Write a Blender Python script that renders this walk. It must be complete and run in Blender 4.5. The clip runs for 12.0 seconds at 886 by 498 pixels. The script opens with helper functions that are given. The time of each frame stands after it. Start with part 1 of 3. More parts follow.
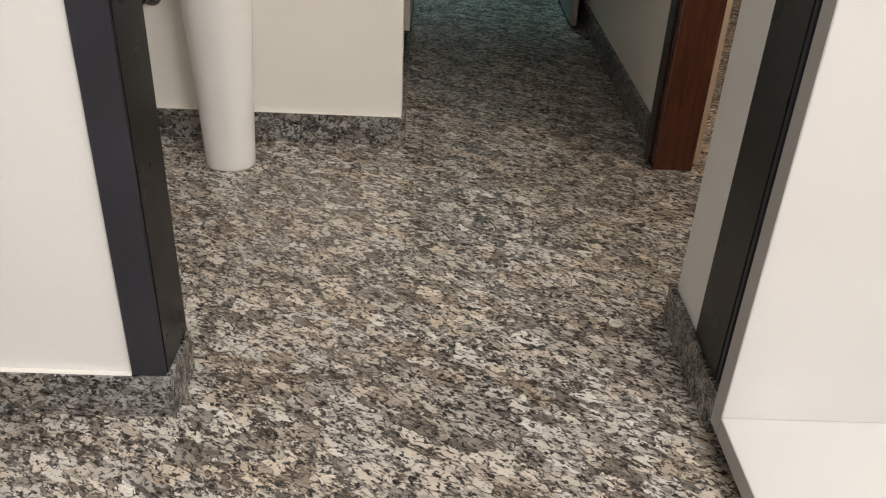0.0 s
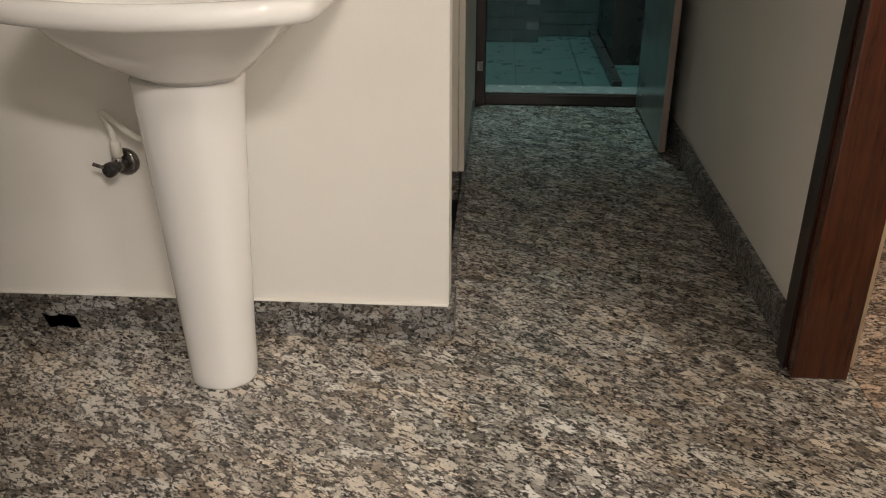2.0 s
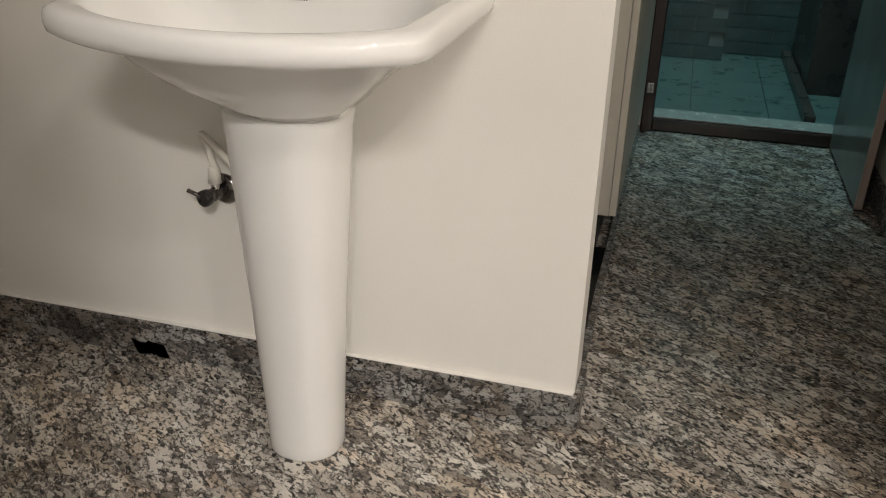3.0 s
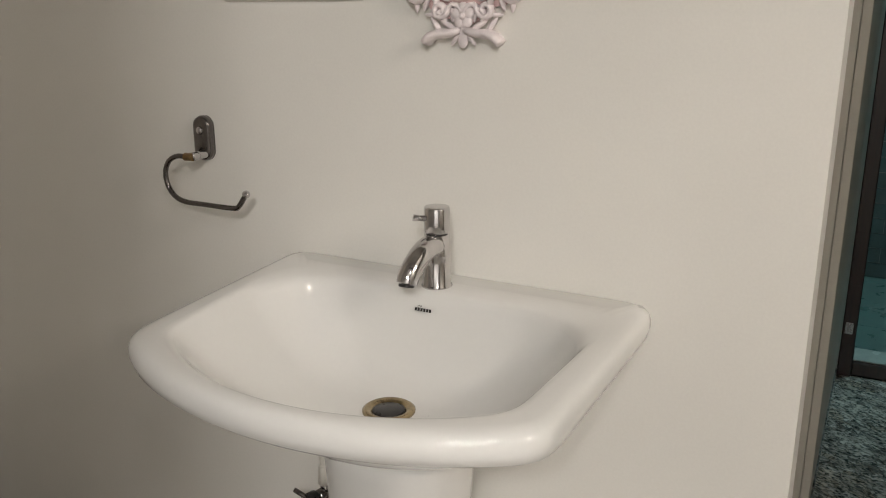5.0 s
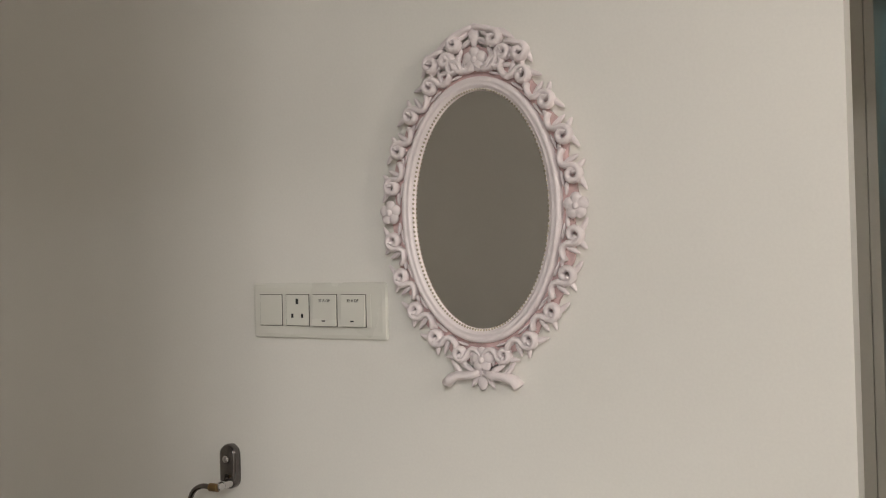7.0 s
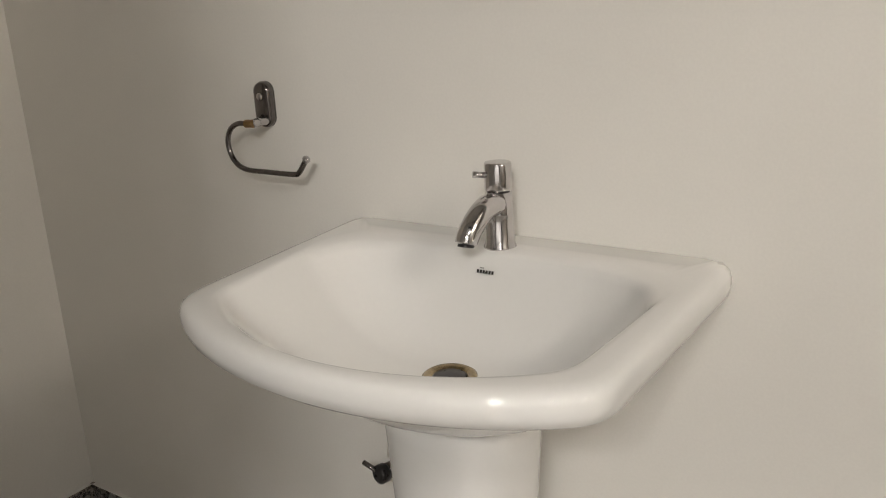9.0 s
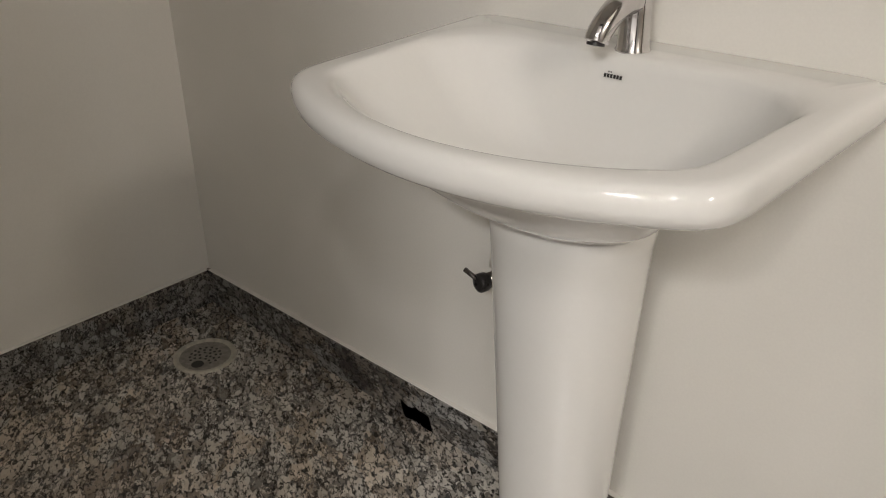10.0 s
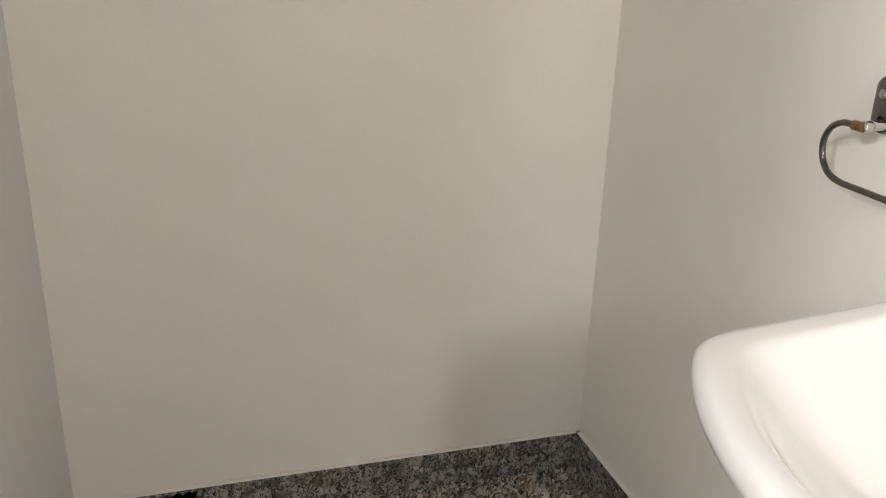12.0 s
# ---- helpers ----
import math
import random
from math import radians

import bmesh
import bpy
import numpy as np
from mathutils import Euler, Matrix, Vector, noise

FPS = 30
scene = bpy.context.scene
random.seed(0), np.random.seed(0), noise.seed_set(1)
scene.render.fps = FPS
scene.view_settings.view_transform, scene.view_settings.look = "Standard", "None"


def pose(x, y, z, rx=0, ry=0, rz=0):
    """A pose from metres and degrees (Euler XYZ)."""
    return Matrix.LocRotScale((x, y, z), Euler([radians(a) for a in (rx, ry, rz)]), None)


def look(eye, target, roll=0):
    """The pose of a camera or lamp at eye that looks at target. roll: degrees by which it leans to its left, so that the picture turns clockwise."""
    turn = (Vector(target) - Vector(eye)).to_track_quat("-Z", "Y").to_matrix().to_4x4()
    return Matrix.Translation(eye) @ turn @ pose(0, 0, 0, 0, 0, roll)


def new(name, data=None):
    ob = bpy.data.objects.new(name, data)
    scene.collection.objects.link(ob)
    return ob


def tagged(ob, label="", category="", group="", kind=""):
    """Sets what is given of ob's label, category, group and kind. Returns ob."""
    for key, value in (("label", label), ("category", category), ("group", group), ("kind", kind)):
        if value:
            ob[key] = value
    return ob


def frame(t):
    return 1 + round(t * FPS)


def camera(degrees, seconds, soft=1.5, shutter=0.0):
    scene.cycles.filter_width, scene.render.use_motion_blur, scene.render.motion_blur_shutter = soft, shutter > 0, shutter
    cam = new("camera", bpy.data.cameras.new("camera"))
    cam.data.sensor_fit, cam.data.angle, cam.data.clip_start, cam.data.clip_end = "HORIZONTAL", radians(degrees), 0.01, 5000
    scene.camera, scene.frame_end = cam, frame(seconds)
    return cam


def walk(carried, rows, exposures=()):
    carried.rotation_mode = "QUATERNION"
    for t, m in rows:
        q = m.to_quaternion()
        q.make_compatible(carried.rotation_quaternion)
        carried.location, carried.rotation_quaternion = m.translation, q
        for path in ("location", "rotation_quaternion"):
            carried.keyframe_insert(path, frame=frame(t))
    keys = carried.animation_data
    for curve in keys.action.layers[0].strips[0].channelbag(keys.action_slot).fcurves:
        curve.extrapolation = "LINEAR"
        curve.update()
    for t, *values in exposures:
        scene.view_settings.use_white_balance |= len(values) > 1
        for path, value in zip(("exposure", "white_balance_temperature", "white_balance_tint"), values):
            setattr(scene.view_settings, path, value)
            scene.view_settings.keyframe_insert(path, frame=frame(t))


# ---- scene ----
cam = camera(55.3, 12.0, soft=1.1)

PATH = [
    (0, (0.074, -2.319, 1.017), (0.124, -0.598, -0.002), 2.9),
    (0.5, (0.093, -2.203, 1.024), (0.079, -0.438, 0.084), 2.7),
    (1, (0.121, -2.053, 1.033), (0.064, -0.264, 0.142), 2.3),
    (1.5, (0.099, -1.853, 1.029), (0.023, -0.051, 0.166), 1.3),
    (2, (0.094, -1.642, 1.014), (-0.023, 0.157, 0.15), -0.0),
    (2.5, (0.108, -1.466, 1.005), (-0.178, 0.306, 0.121), 0.3),
    (4.3, (0.049, -1.062, 1.111), (-0.739, 0.602, 0.331), 0.4),
    (4.5, (0.05, -1.051, 1.125), (-0.776, 0.628, 0.419), 0.2),
    (5, (0.054, -1.024, 1.168), (-0.844, 0.68, 0.63), -0.0),
    (5.5, (0.052, -1.015, 1.21), (-0.876, 0.715, 0.829), -0.2),
    (6, (0.055, -1.013, 1.253), (-0.893, 0.739, 1.075), -0.4),
    (6.5, (0.06, -1.018, 1.282), (-0.907, 0.733, 1.224), -0.8),
    (6.7, (0.064, -1.022, 1.292), (-0.911, 0.725, 1.275), -1.1),
    (7.2, (0.067, -1.026, 1.302), (-0.922, 0.713, 1.335), -1.6),
    (8.3, (0.065, -1.024, 1.182), (-0.989, 0.664, 0.988), -2.6),
    (8.5, (0.072, -0.979, 1.173), (-1.026, 0.666, 0.878), -2.8),
    (9, (0.068, -0.961, 1.118), (-1.02, 0.619, 0.554), -3.0),
    (9.5, (0.06, -0.959, 1.073), (-1.023, 0.531, 0.294), -1.8),
    (10, (0.053, -0.942, 1.053), (-1.168, 0.361, 0.152), -0.6),
    (10.5, (0.016, -0.917, 1.041), (-1.362, 0.182, 0.095), 0.8),
    (11, (-0.066, -0.868, 1.052), (-1.56, 0.023, 0.066), 3.3),
    (11.5, (-0.091, -0.839, 1.089), (-1.703, -0.137, 0.135), 2.9),
    (12, (-0.095, -0.822, 1.149), (-1.885, -0.259, 0.456), 1.9),
]
walk(cam, [(t, look(eye, target, roll)) for t, eye, target, roll in PATH],
     exposures=[(0, 0.05, 6500, 10), (1.5, 0.05, 7000, 12), (2.5, 0.2, 6700, 11), (4.5, 0.0, 6400, 9), (6.5, -0.12, 6300, 9), (8.5, -0.02, 6400, 9), (9.5, -0.15, 6400, 9), (10.5, 0.08, 6300, 10), (11.5, 0.48, 6150, 10), (12.0, 0.92, 6150, 10)])

# ---- world and lights ----
world = bpy.data.worlds.new("world")
scene.world = world
world.use_nodes = True
bg = world.node_tree.nodes["Background"]
bg.inputs[0].default_value = (0.75, 0.85, 1.0, 1)
bg.inputs[1].default_value = 0.05


def ceiling_lamp(x, y, z, r, watts, color, spread=180):
    """A round recessed lamp: a disc lamp just below its glowing diffuser."""
    data = bpy.data.lights.new("lamp", "AREA")
    data.shape, data.size, data.energy, data.color = "DISK", r * 2, watts, color
    data.spread = radians(spread)
    ob = new("lamp_light", data)
    ob.matrix_world = pose(x, y, z)
    return ob


WARM, NEUTRAL, COOL = (1.0, 0.89, 0.76), (1.0, 0.95, 0.90), (0.55, 0.95, 1.0)
# the last one is an added fill that brightens the right-hand reveal
FRONT_LAMPS = [(0.72, -3.30, 31), (1.00, -3.35, 31), (1.28, -3.40, 30), (2.45, -4.45, 16), (1.35, -2.20, 16), (-0.95, -2.95, 12)]
for lx, ly, watts in FRONT_LAMPS:
    ceiling_lamp(lx, ly, 2.672, 0.10, watts, NEUTRAL)
ceiling_lamp(0.35, 2.26, 2.66, 0.12, 16, COOL)
# the tube on the side room's wall, seen only by its light through the doorway
tube_data = bpy.data.lights.new("tube", "POINT")
tube_data.energy, tube_data.color, tube_data.shadow_soft_size = 38, WARM, 0.14
tube_light = new("tube_light_source", tube_data)
tube_light.matrix_world = pose(1.45, -0.70, 1.88)

# ---- materials ----


def material(name, rough=0.5, metal=0.0):
    m = bpy.data.materials.new(name)
    m.use_nodes = True
    b = m.node_tree.nodes["Principled BSDF"]
    b.inputs["Roughness"].default_value, b.inputs["Metallic"].default_value = rough, metal
    return m, m.node_tree, b


def node(tree, kind, **values):
    n = tree.nodes.new(kind)
    for key, v in values.items():
        n.inputs[key.replace("_", " ")].default_value = v
    return n


def ramp(tree, fac, *stops):
    n = tree.nodes.new("ShaderNodeValToRGB")
    while len(n.color_ramp.elements) < len(stops):
        n.color_ramp.elements.new(0.5)
    for e, (p, c) in zip(n.color_ramp.elements, stops):
        e.position = p
        e.color = (*c, 1) if len(c) == 3 else c
    tree.links.new(fac, n.inputs[0])
    return n.outputs[0]


def mix(tree, fac, a, b, how="MIX"):
    n = tree.nodes.new("ShaderNodeMix")
    n.data_type, n.blend_type = "RGBA", how
    for socket, v in ((n.inputs[0], fac), (n.inputs[6], a), (n.inputs[7], b)):
        if isinstance(v, bpy.types.NodeSocket):
            tree.links.new(v, socket)
        else:
            socket.default_value = v if isinstance(v, float) else (*v, 1)
    return n.outputs[2]


def world_coords(tree, scale=(1, 1, 1), turn=0):
    g = tree.nodes.new("ShaderNodeNewGeometry")
    mp = tree.nodes.new("ShaderNodeMapping")
    mp.inputs["Scale"].default_value = scale
    rot = tree.nodes.new("ShaderNodeMapping")
    rot.inputs["Rotation"].default_value = (0, 0, radians(turn))
    tree.links.new(g.outputs["Position"], rot.inputs[0])
    tree.links.new(rot.outputs[0], mp.inputs[0])
    return mp.outputs[0]


def bump(tree, b, height, strength, distance=0.001):
    n = node(tree, "ShaderNodeBump", Strength=strength, Distance=distance)
    tree.links.new(height, n.inputs["Height"])
    tree.links.new(n.outputs[0], b.inputs["Normal"])


def mottled(name, color, rough=0.5, metal=0.0, amount=0.06, size=6.0, fine=160.0, relief=0.15, coat=0.0, spec=0.5):
    """A paint, plastic or metal with soft stains, fine grain and slightly uneven gloss."""
    m, tree, b = material(name, rough, metal)
    co = world_coords(tree)
    big = node(tree, "ShaderNodeTexNoise", Scale=size, Detail=5.0)
    small = node(tree, "ShaderNodeTexNoise", Scale=fine, Detail=3.0)
    tree.links.new(co, big.inputs[0])
    tree.links.new(co, small.inputs[0])
    dark = tuple(c * (1 - 2 * amount) for c in color)
    light = tuple(min(1, c * (1 + amount)) for c in color)
    c1 = ramp(tree, big.outputs[0], (0.3, dark), (0.7, light))
    c2 = mix(tree, 0.25, c1, ramp(tree, small.outputs[0], (0.35, dark), (0.65, light)))
    tree.links.new(c2, b.inputs["Base Color"])
    r = ramp(tree, big.outputs[0], (0.3, (rough * 0.85,) * 3), (0.7, (min(1, rough * 1.15),) * 3))
    tree.links.new(r, b.inputs["Roughness"])
    if relief:
        bump(tree, b, small.outputs[0], relief, 0.0006)
    b.inputs["Coat Weight"].default_value = coat
    b.inputs["Specular IOR Level"].default_value = spec
    b.inputs["Coat Roughness"].default_value = 0.06
    return m


def granite(name, tone=1.0, tint=(1, 1, 1), size=1.0, turn=-12, rough=0.22, blotch=0.0, stains=()):
    """Polished granite: pale elongated flakes with dark seams, finer grain between them, and black specks."""
    m, tree, b = material(name, rough)
    co = world_coords(tree, (24 / size, 44 / size, 34 / size), turn)

    def c(r, g, bl):
        return (r * tone * tint[0], g * tone * tint[1], bl * tone * tint[2])

    def moved(amount, scale):
        w = node(tree, "ShaderNodeTexNoise", Scale=scale, Detail=3.0)
        tree.links.new(co, w.inputs[0])
        add = tree.nodes.new("ShaderNodeVectorMath")
        add.operation = "MULTIPLY_ADD"
        tree.links.new(w.outputs["Color"], add.inputs[0])
        add.inputs[1].default_value = (amount,) * 3
        tree.links.new(co, add.inputs[2])
        return add.outputs[0]

    def cells(co2, scale, feature="F1"):
        v = node(tree, "ShaderNodeTexVoronoi", Scale=scale)
        v.feature = feature
        tree.links.new(co2, v.inputs["Vector"])
        return v
    rough_co = moved(1.3, 1.8)
    flakes = cells(rough_co, 1.45)
    seams = cells(rough_co, 1.45, "DISTANCE_TO_EDGE")
    sep = tree.nodes.new("ShaderNodeSeparateColor")
    tree.links.new(flakes.outputs["Color"], sep.inputs[0])
    col = ramp(tree, sep.outputs[0], (0.0, c(.13, .115, .10)), (0.15, c(.27, .245, .215)), (0.35, c(.43, .40, .355)), (0.7, c(.58, .555, .50)), (1.0, c(.74, .72, .67)))
    large = cells(moved(1.7, 1.3), 0.62)
    sep3 = tree.nodes.new("ShaderNodeSeparateColor")
    tree.links.new(large.outputs["Color"], sep3.inputs[0])
    pale = ramp(tree, sep3.outputs[0], (0.74, (0,) * 3), (0.78, (0.85,) * 3))
    col = mix(tree, pale, col, c(.62, .59, .54))
    fine_co = moved(0.9, 3.5)
    fine = cells(fine_co, 4.2)
    sep2 = tree.nodes.new("ShaderNodeSeparateColor")
    tree.links.new(fine.outputs["Color"], sep2.inputs[0])
    grain = ramp(tree, sep2.outputs[1], (0.0, c(.03, .026, .024)), (0.35, c(.11, .095, .085)), (0.6, c(.32, .295, .26)), (1.0, c(.70, .67, .62)))
    col = mix(tree, ramp(tree, sep.outputs[1], (0.58, (0.14,) * 3), (0.68, (0.85,) * 3)), col, grain)
    col = mix(tree, 1.0, col, ramp(tree, sep3.outputs[2], (0.35, (1, 1, 1)), (0.95, (1.0, .91, .82))), "MULTIPLY")
    streak = node(tree, "ShaderNodeTexNoise", Scale=4.6, Detail=3.0, Distortion=0.9)
    tree.links.new(co, streak.inputs[0])
    edge = node(tree, "ShaderNodeMath")
    edge.operation = "MULTIPLY"
    tree.links.new(ramp(tree, seams.outputs["Distance"], (0.02, (1,) * 3), (0.11, (0,) * 3)), edge.inputs[0])
    tree.links.new(ramp(tree, streak.outputs[0], (0.36, (0.25,) * 3), (0.54, (0.95,) * 3)), edge.inputs[1])
    col = mix(tree, edge.outputs[0], col, c(.04, .034, .031))
    col = mix(tree, ramp(tree, streak.outputs[0], (0.555, (0,) * 3), (0.59, (0.94,) * 3)), col, c(.026, .025, .024))
    wide = node(tree, "ShaderNodeTexNoise", Scale=0.06, Detail=3.0)
    tree.links.new(co, wide.inputs[0])
    col = mix(tree, 1.0, col, ramp(tree, wide.outputs[0], (0.35, (.84, .82, .82)), (0.65, (1, 1, 1))), "MULTIPLY")
    if blotch:
        blot = node(tree, "ShaderNodeTexNoise", Scale=0.11, Detail=2.0)
        tree.links.new(co, blot.inputs[0])
        col = mix(tree, ramp(tree, blot.outputs[0], (0.63, (0,) * 3), (0.66, (blotch,) * 3)), col, c(.018, .016, .018))
    for sx, sy, rx, ry, amount in stains:
        g = world_coords(tree)
        off = node(tree, "ShaderNodeVectorMath")
        off.operation = "SUBTRACT"
        tree.links.new(g, off.inputs[0])
        off.inputs[1].default_value = (sx, sy, 0)
        squash = node(tree, "ShaderNodeVectorMath")
        squash.operation = "MULTIPLY"
        tree.links.new(off.outputs[0], squash.inputs[0])
        squash.inputs[1].default_value = (1 / rx, 1 / ry, 0)
        far = node(tree, "ShaderNodeVectorMath")
        far.operation = "LENGTH"
        tree.links.new(squash.outputs[0], far.inputs[0])
        rag = node(tree, "ShaderNodeTexNoise", Scale=28.0, Detail=4.0)
        tree.links.new(g, rag.inputs[0])
        edge2 = node(tree, "ShaderNodeMath")
        edge2.operation = "ADD"
        tree.links.new(far.outputs["Value"], edge2.inputs[0])
        tree.links.new(rag.outputs[0], edge2.inputs[1])
        col = mix(tree, ramp(tree, edge2.outputs[0], (0.55, (amount,) * 3), (1.0, (0,) * 3)), col, c(.085, .062, .048))
    tree.links.new(col, b.inputs["Base Color"])
    tree.links.new(ramp(tree, sep2.outputs[0], (0.2, (rough * .8,) * 3), (0.8, (rough * 1.5,) * 3)), b.inputs["Roughness"])
    bump(tree, b, fine.outputs["Distance"], 0.05, 0.0005)
    return m


def wood(name, dark, light, rough=0.3):
    m, tree, b = material(name, rough)
    co = world_coords(tree, (45, 45, 3.2))
    n = node(tree, "ShaderNodeTexNoise", Scale=1.4, Detail=7.0, Distortion=0.8)
    tree.links.new(co, n.inputs[0])
    f = node(tree, "ShaderNodeTexNoise", Scale=9.0, Detail=3.0)
    tree.links.new(co, f.inputs[0])
    col = mix(tree, 0.3, ramp(tree, n.outputs[0], (0.3, dark), (0.7, light)), ramp(tree, f.outputs[0], (0.35, dark), (0.65, light)))
    tree.links.new(col, b.inputs["Base Color"])
    bump(tree, b, f.outputs[0], 0.12, 0.0006)
    b.inputs["Coat Weight"].default_value = 0.4
    b.inputs["Coat Roughness"].default_value = 0.15
    return m


# brown grime: along the joint at the opening, at the threshold of the side room
FLOOR_STAINS = [(-0.12, -1.085, 0.20, 0.030, 0.75), (-0.24, -1.05, 0.16, 0.05, 0.5), (0.40, -0.47, 0.20, 0.030, 0.5), (0.835, -0.26, 0.04, 0.15, 0.7)]
WALL = mottled("cream_wall_paint", (0.84, 0.815, 0.765), 0.55, amount=0.03, size=2.2, fine=260, relief=0.12)
WALL_GREY = mottled("white_wall_paint", (0.75, 0.745, 0.735), 0.5, amount=0.03, size=2.2, fine=260, relief=0.12)
CEIL = mottled("ceiling_paint", (0.80, 0.79, 0.76), 0.7, amount=0.02, size=1.5)
FLOOR = granite("granite_floor", 1.1, size=1.45, turn=32, stains=FLOOR_STAINS)
FLOOR_WARM = granite("granite_red_floor", 1.0, (1.1, .92, .82), 1.35, 6)
SKIRT = granite("granite_skirting", 0.66, (0.96, 1.0, 1.05), 1.15, 0, 0.3, 0.6)
BLACK = mottled("black_laminate", (0.005, 0.005, 0.0055), 0.30, amount=0.25, size=14, relief=0.05, spec=0.3)
BLACK_EDGE = mottled("charcoal_laminate", (0.028, 0.028, 0.036), 0.5, amount=0.12, size=9, relief=0.05, spec=0.3)
WHITE_GLOSS = mottled("white_gloss_laminate", (0.59, 0.58, 0.57), 0.12, amount=0.015, size=3, relief=0.02)
GREY_EDGE = mottled("grey_edge_band", (0.42, 0.41, 0.40), 0.4, amount=0.05)
CREAM_BOARD = mottled("cream_laminate", (0.60, 0.56, 0.48), 0.4, amount=0.03)
TEAK = wood("polished_teak", (0.034, 0.008, 0.0035), (0.115, 0.028, 0.010), 0.2)
DARK_WOOD = wood("dark_teak", (0.012, 0.005, 0.004), (0.035, 0.012, 0.008), 0.35)
PINK_WOOD = wood("primed_door_edge", (0.30, 0.23, 0.20), (0.40, 0.31, 0.27), 0.5)
CERAMIC = mottled("white_vitreous_china", (0.80, 0.79, 0.765), 0.035, amount=0.012, size=4, relief=0.0, coat=0.0, spec=0.7)
CHROME = mottled("chrome", (0.62, 0.60, 0.60), 0.10, 1.0, amount=0.06, size=60, relief=0.02)
TEAL_TILE = mottled("teal_wall_tile", (0.06, 0.10, 0.10), 0.22, amount=0.2, size=9, relief=0.1)
TEAL_FLOOR = mottled("teal_floor_tile", (0.12, 0.20, 0.185), 0.3, amount=0.14, size=14, relief=0.1)
VEIN = mottled("black_granite_vein", (0.022, 0.021, 0.023), 0.3, amount=0.4, size=40)
GROUT = mottled("dark_grout", (0.06, 0.06, 0.055), 0.8, amount=0.1)

PALE_WOOD = wood("pale_timber", (0.50, 0.37, 0.25), (0.66, 0.52, 0.38), 0.5)
SLAT_WOOD = wood("brown_slat_timber", (0.06, 0.024, 0.016), (0.15, 0.062, 0.04), 0.35)
SILL_STONE = mottled("pale_sill_marble", (0.45, 0.48, 0.45), 0.25, amount=0.08, size=20)
DOOR_FACE = mottled("grey_green_door_laminate", (0.20, 0.24, 0.23), 0.2, amount=0.08, size=5)
TEAL_DARK = mottled("dark_brown_tile", (0.07, 0.065, 0.06), 0.3, amount=0.2, size=10)
GROUT_LIGHT = mottled("pale_grout", (0.20, 0.23, 0.22), 0.7, amount=0.1)
WASTE_METAL = mottled("browned_brass", (0.42, 0.33, 0.20), 0.22, 1.0, amount=0.2, size=90)
DARK_CHROME = mottled("dark_chrome", (0.20, 0.185, 0.18), 0.14, 1.0, amount=0.12, size=60, relief=0.02)
DARK_METAL = mottled("gunmetal_plastic", (0.035, 0.032, 0.032), 0.3, 0.3, amount=0.15, size=60)
BRASS = mottled("tarnished_brass", (0.36, 0.24, 0.12), 0.35, 1.0, amount=0.2, size=120)
DRAIN_METAL = mottled("stained_steel", (0.50, 0.47, 0.40), 0.42, 0.25, amount=0.16, size=60)
STRAINER = mottled("dull_steel", (0.30, 0.28, 0.25), 0.4, 0.4, amount=0.2, size=70)
HOSE = mottled("white_hose_plastic", (0.74, 0.71, 0.64), 0.4, amount=0.04)
PLASTIC = mottled("ivory_plastic", (0.74, 0.725, 0.66), 0.28, amount=0.012, relief=0.02)
GAP_SHADE = mottled("gap_shade", (0.10, 0.09, 0.075), 0.6, amount=0.05)
INK = mottled("black_ink", (0.02, 0.02, 0.02), 0.5, amount=0.1)
PINK_PAINT = mottled("pale_pink_white_paint", (0.84, 0.76, 0.765), 0.38, amount=0.04, size=45, fine=400, relief=0.2)
PINK_DEEP = mottled("pink_paint", (0.70, 0.50, 0.49), 0.55, amount=0.12, size=60, relief=0.2)
PEARL = mottled("pale_gilt_bead", (0.72, 0.63, 0.48), 0.2, 0.5, amount=0.05)
MIRROR = mottled("mirror_silver", (0.82, 0.80, 0.765), 0.015, 1.0, amount=0.004, relief=0.0)
GLOW, gtree, gb = material("lamp_diffuser", 0.4)
gb.inputs["Emission Color"].default_value = (1.0, 0.95, 0.88, 1)
gb.inputs["Emission Strength"].default_value = 12.0

# ---- building helpers ----


def box(bm, x0, x1, y0, y1, z0, z1, bevel=0.0, segments=1):
    made = bmesh.ops.create_cube(bm, size=1, matrix=Matrix.LocRotScale(((x0 + x1) / 2, (y0 + y1) / 2, (z0 + z1) / 2), None, (x1 - x0, y1 - y0, z1 - z0)))
    if bevel:
        edges = {e for v in made["verts"] for e in v.link_edges}
        bmesh.ops.bevel(bm, geom=list(edges), offset=bevel, segments=segments, affect="EDGES", profile=0.6)
    return bm


def mesh_object(name, bm, mat, smooth=False):
    data = bpy.data.meshes.new(name)
    bmesh.ops.recalc_face_normals(bm, faces=bm.faces)
    bm.to_mesh(data)
    bm.free()
    data.materials.append(mat)
    if smooth:
        for p in data.polygons:
            p.use_smooth = True
    return new(name, data)


def part(name, bm, mat, parent, label="", smooth=False):
    ob = mesh_object(name, bm, mat, smooth)
    ob.parent = parent
    ob.matrix_parent_inverse = parent.matrix_world.inverted()
    if label:
        ob["label"] = label
    return ob


def boxed(name, dims, mat, parent=None, label="", bevel=0.0):
    bm = box(bmesh.new(), *dims, bevel)
    return part(name, bm, mat, parent, label) if parent else mesh_object(name, bm, mat)


def structure(ob, label, category):
    return tagged(ob, label, category, kind="structure")


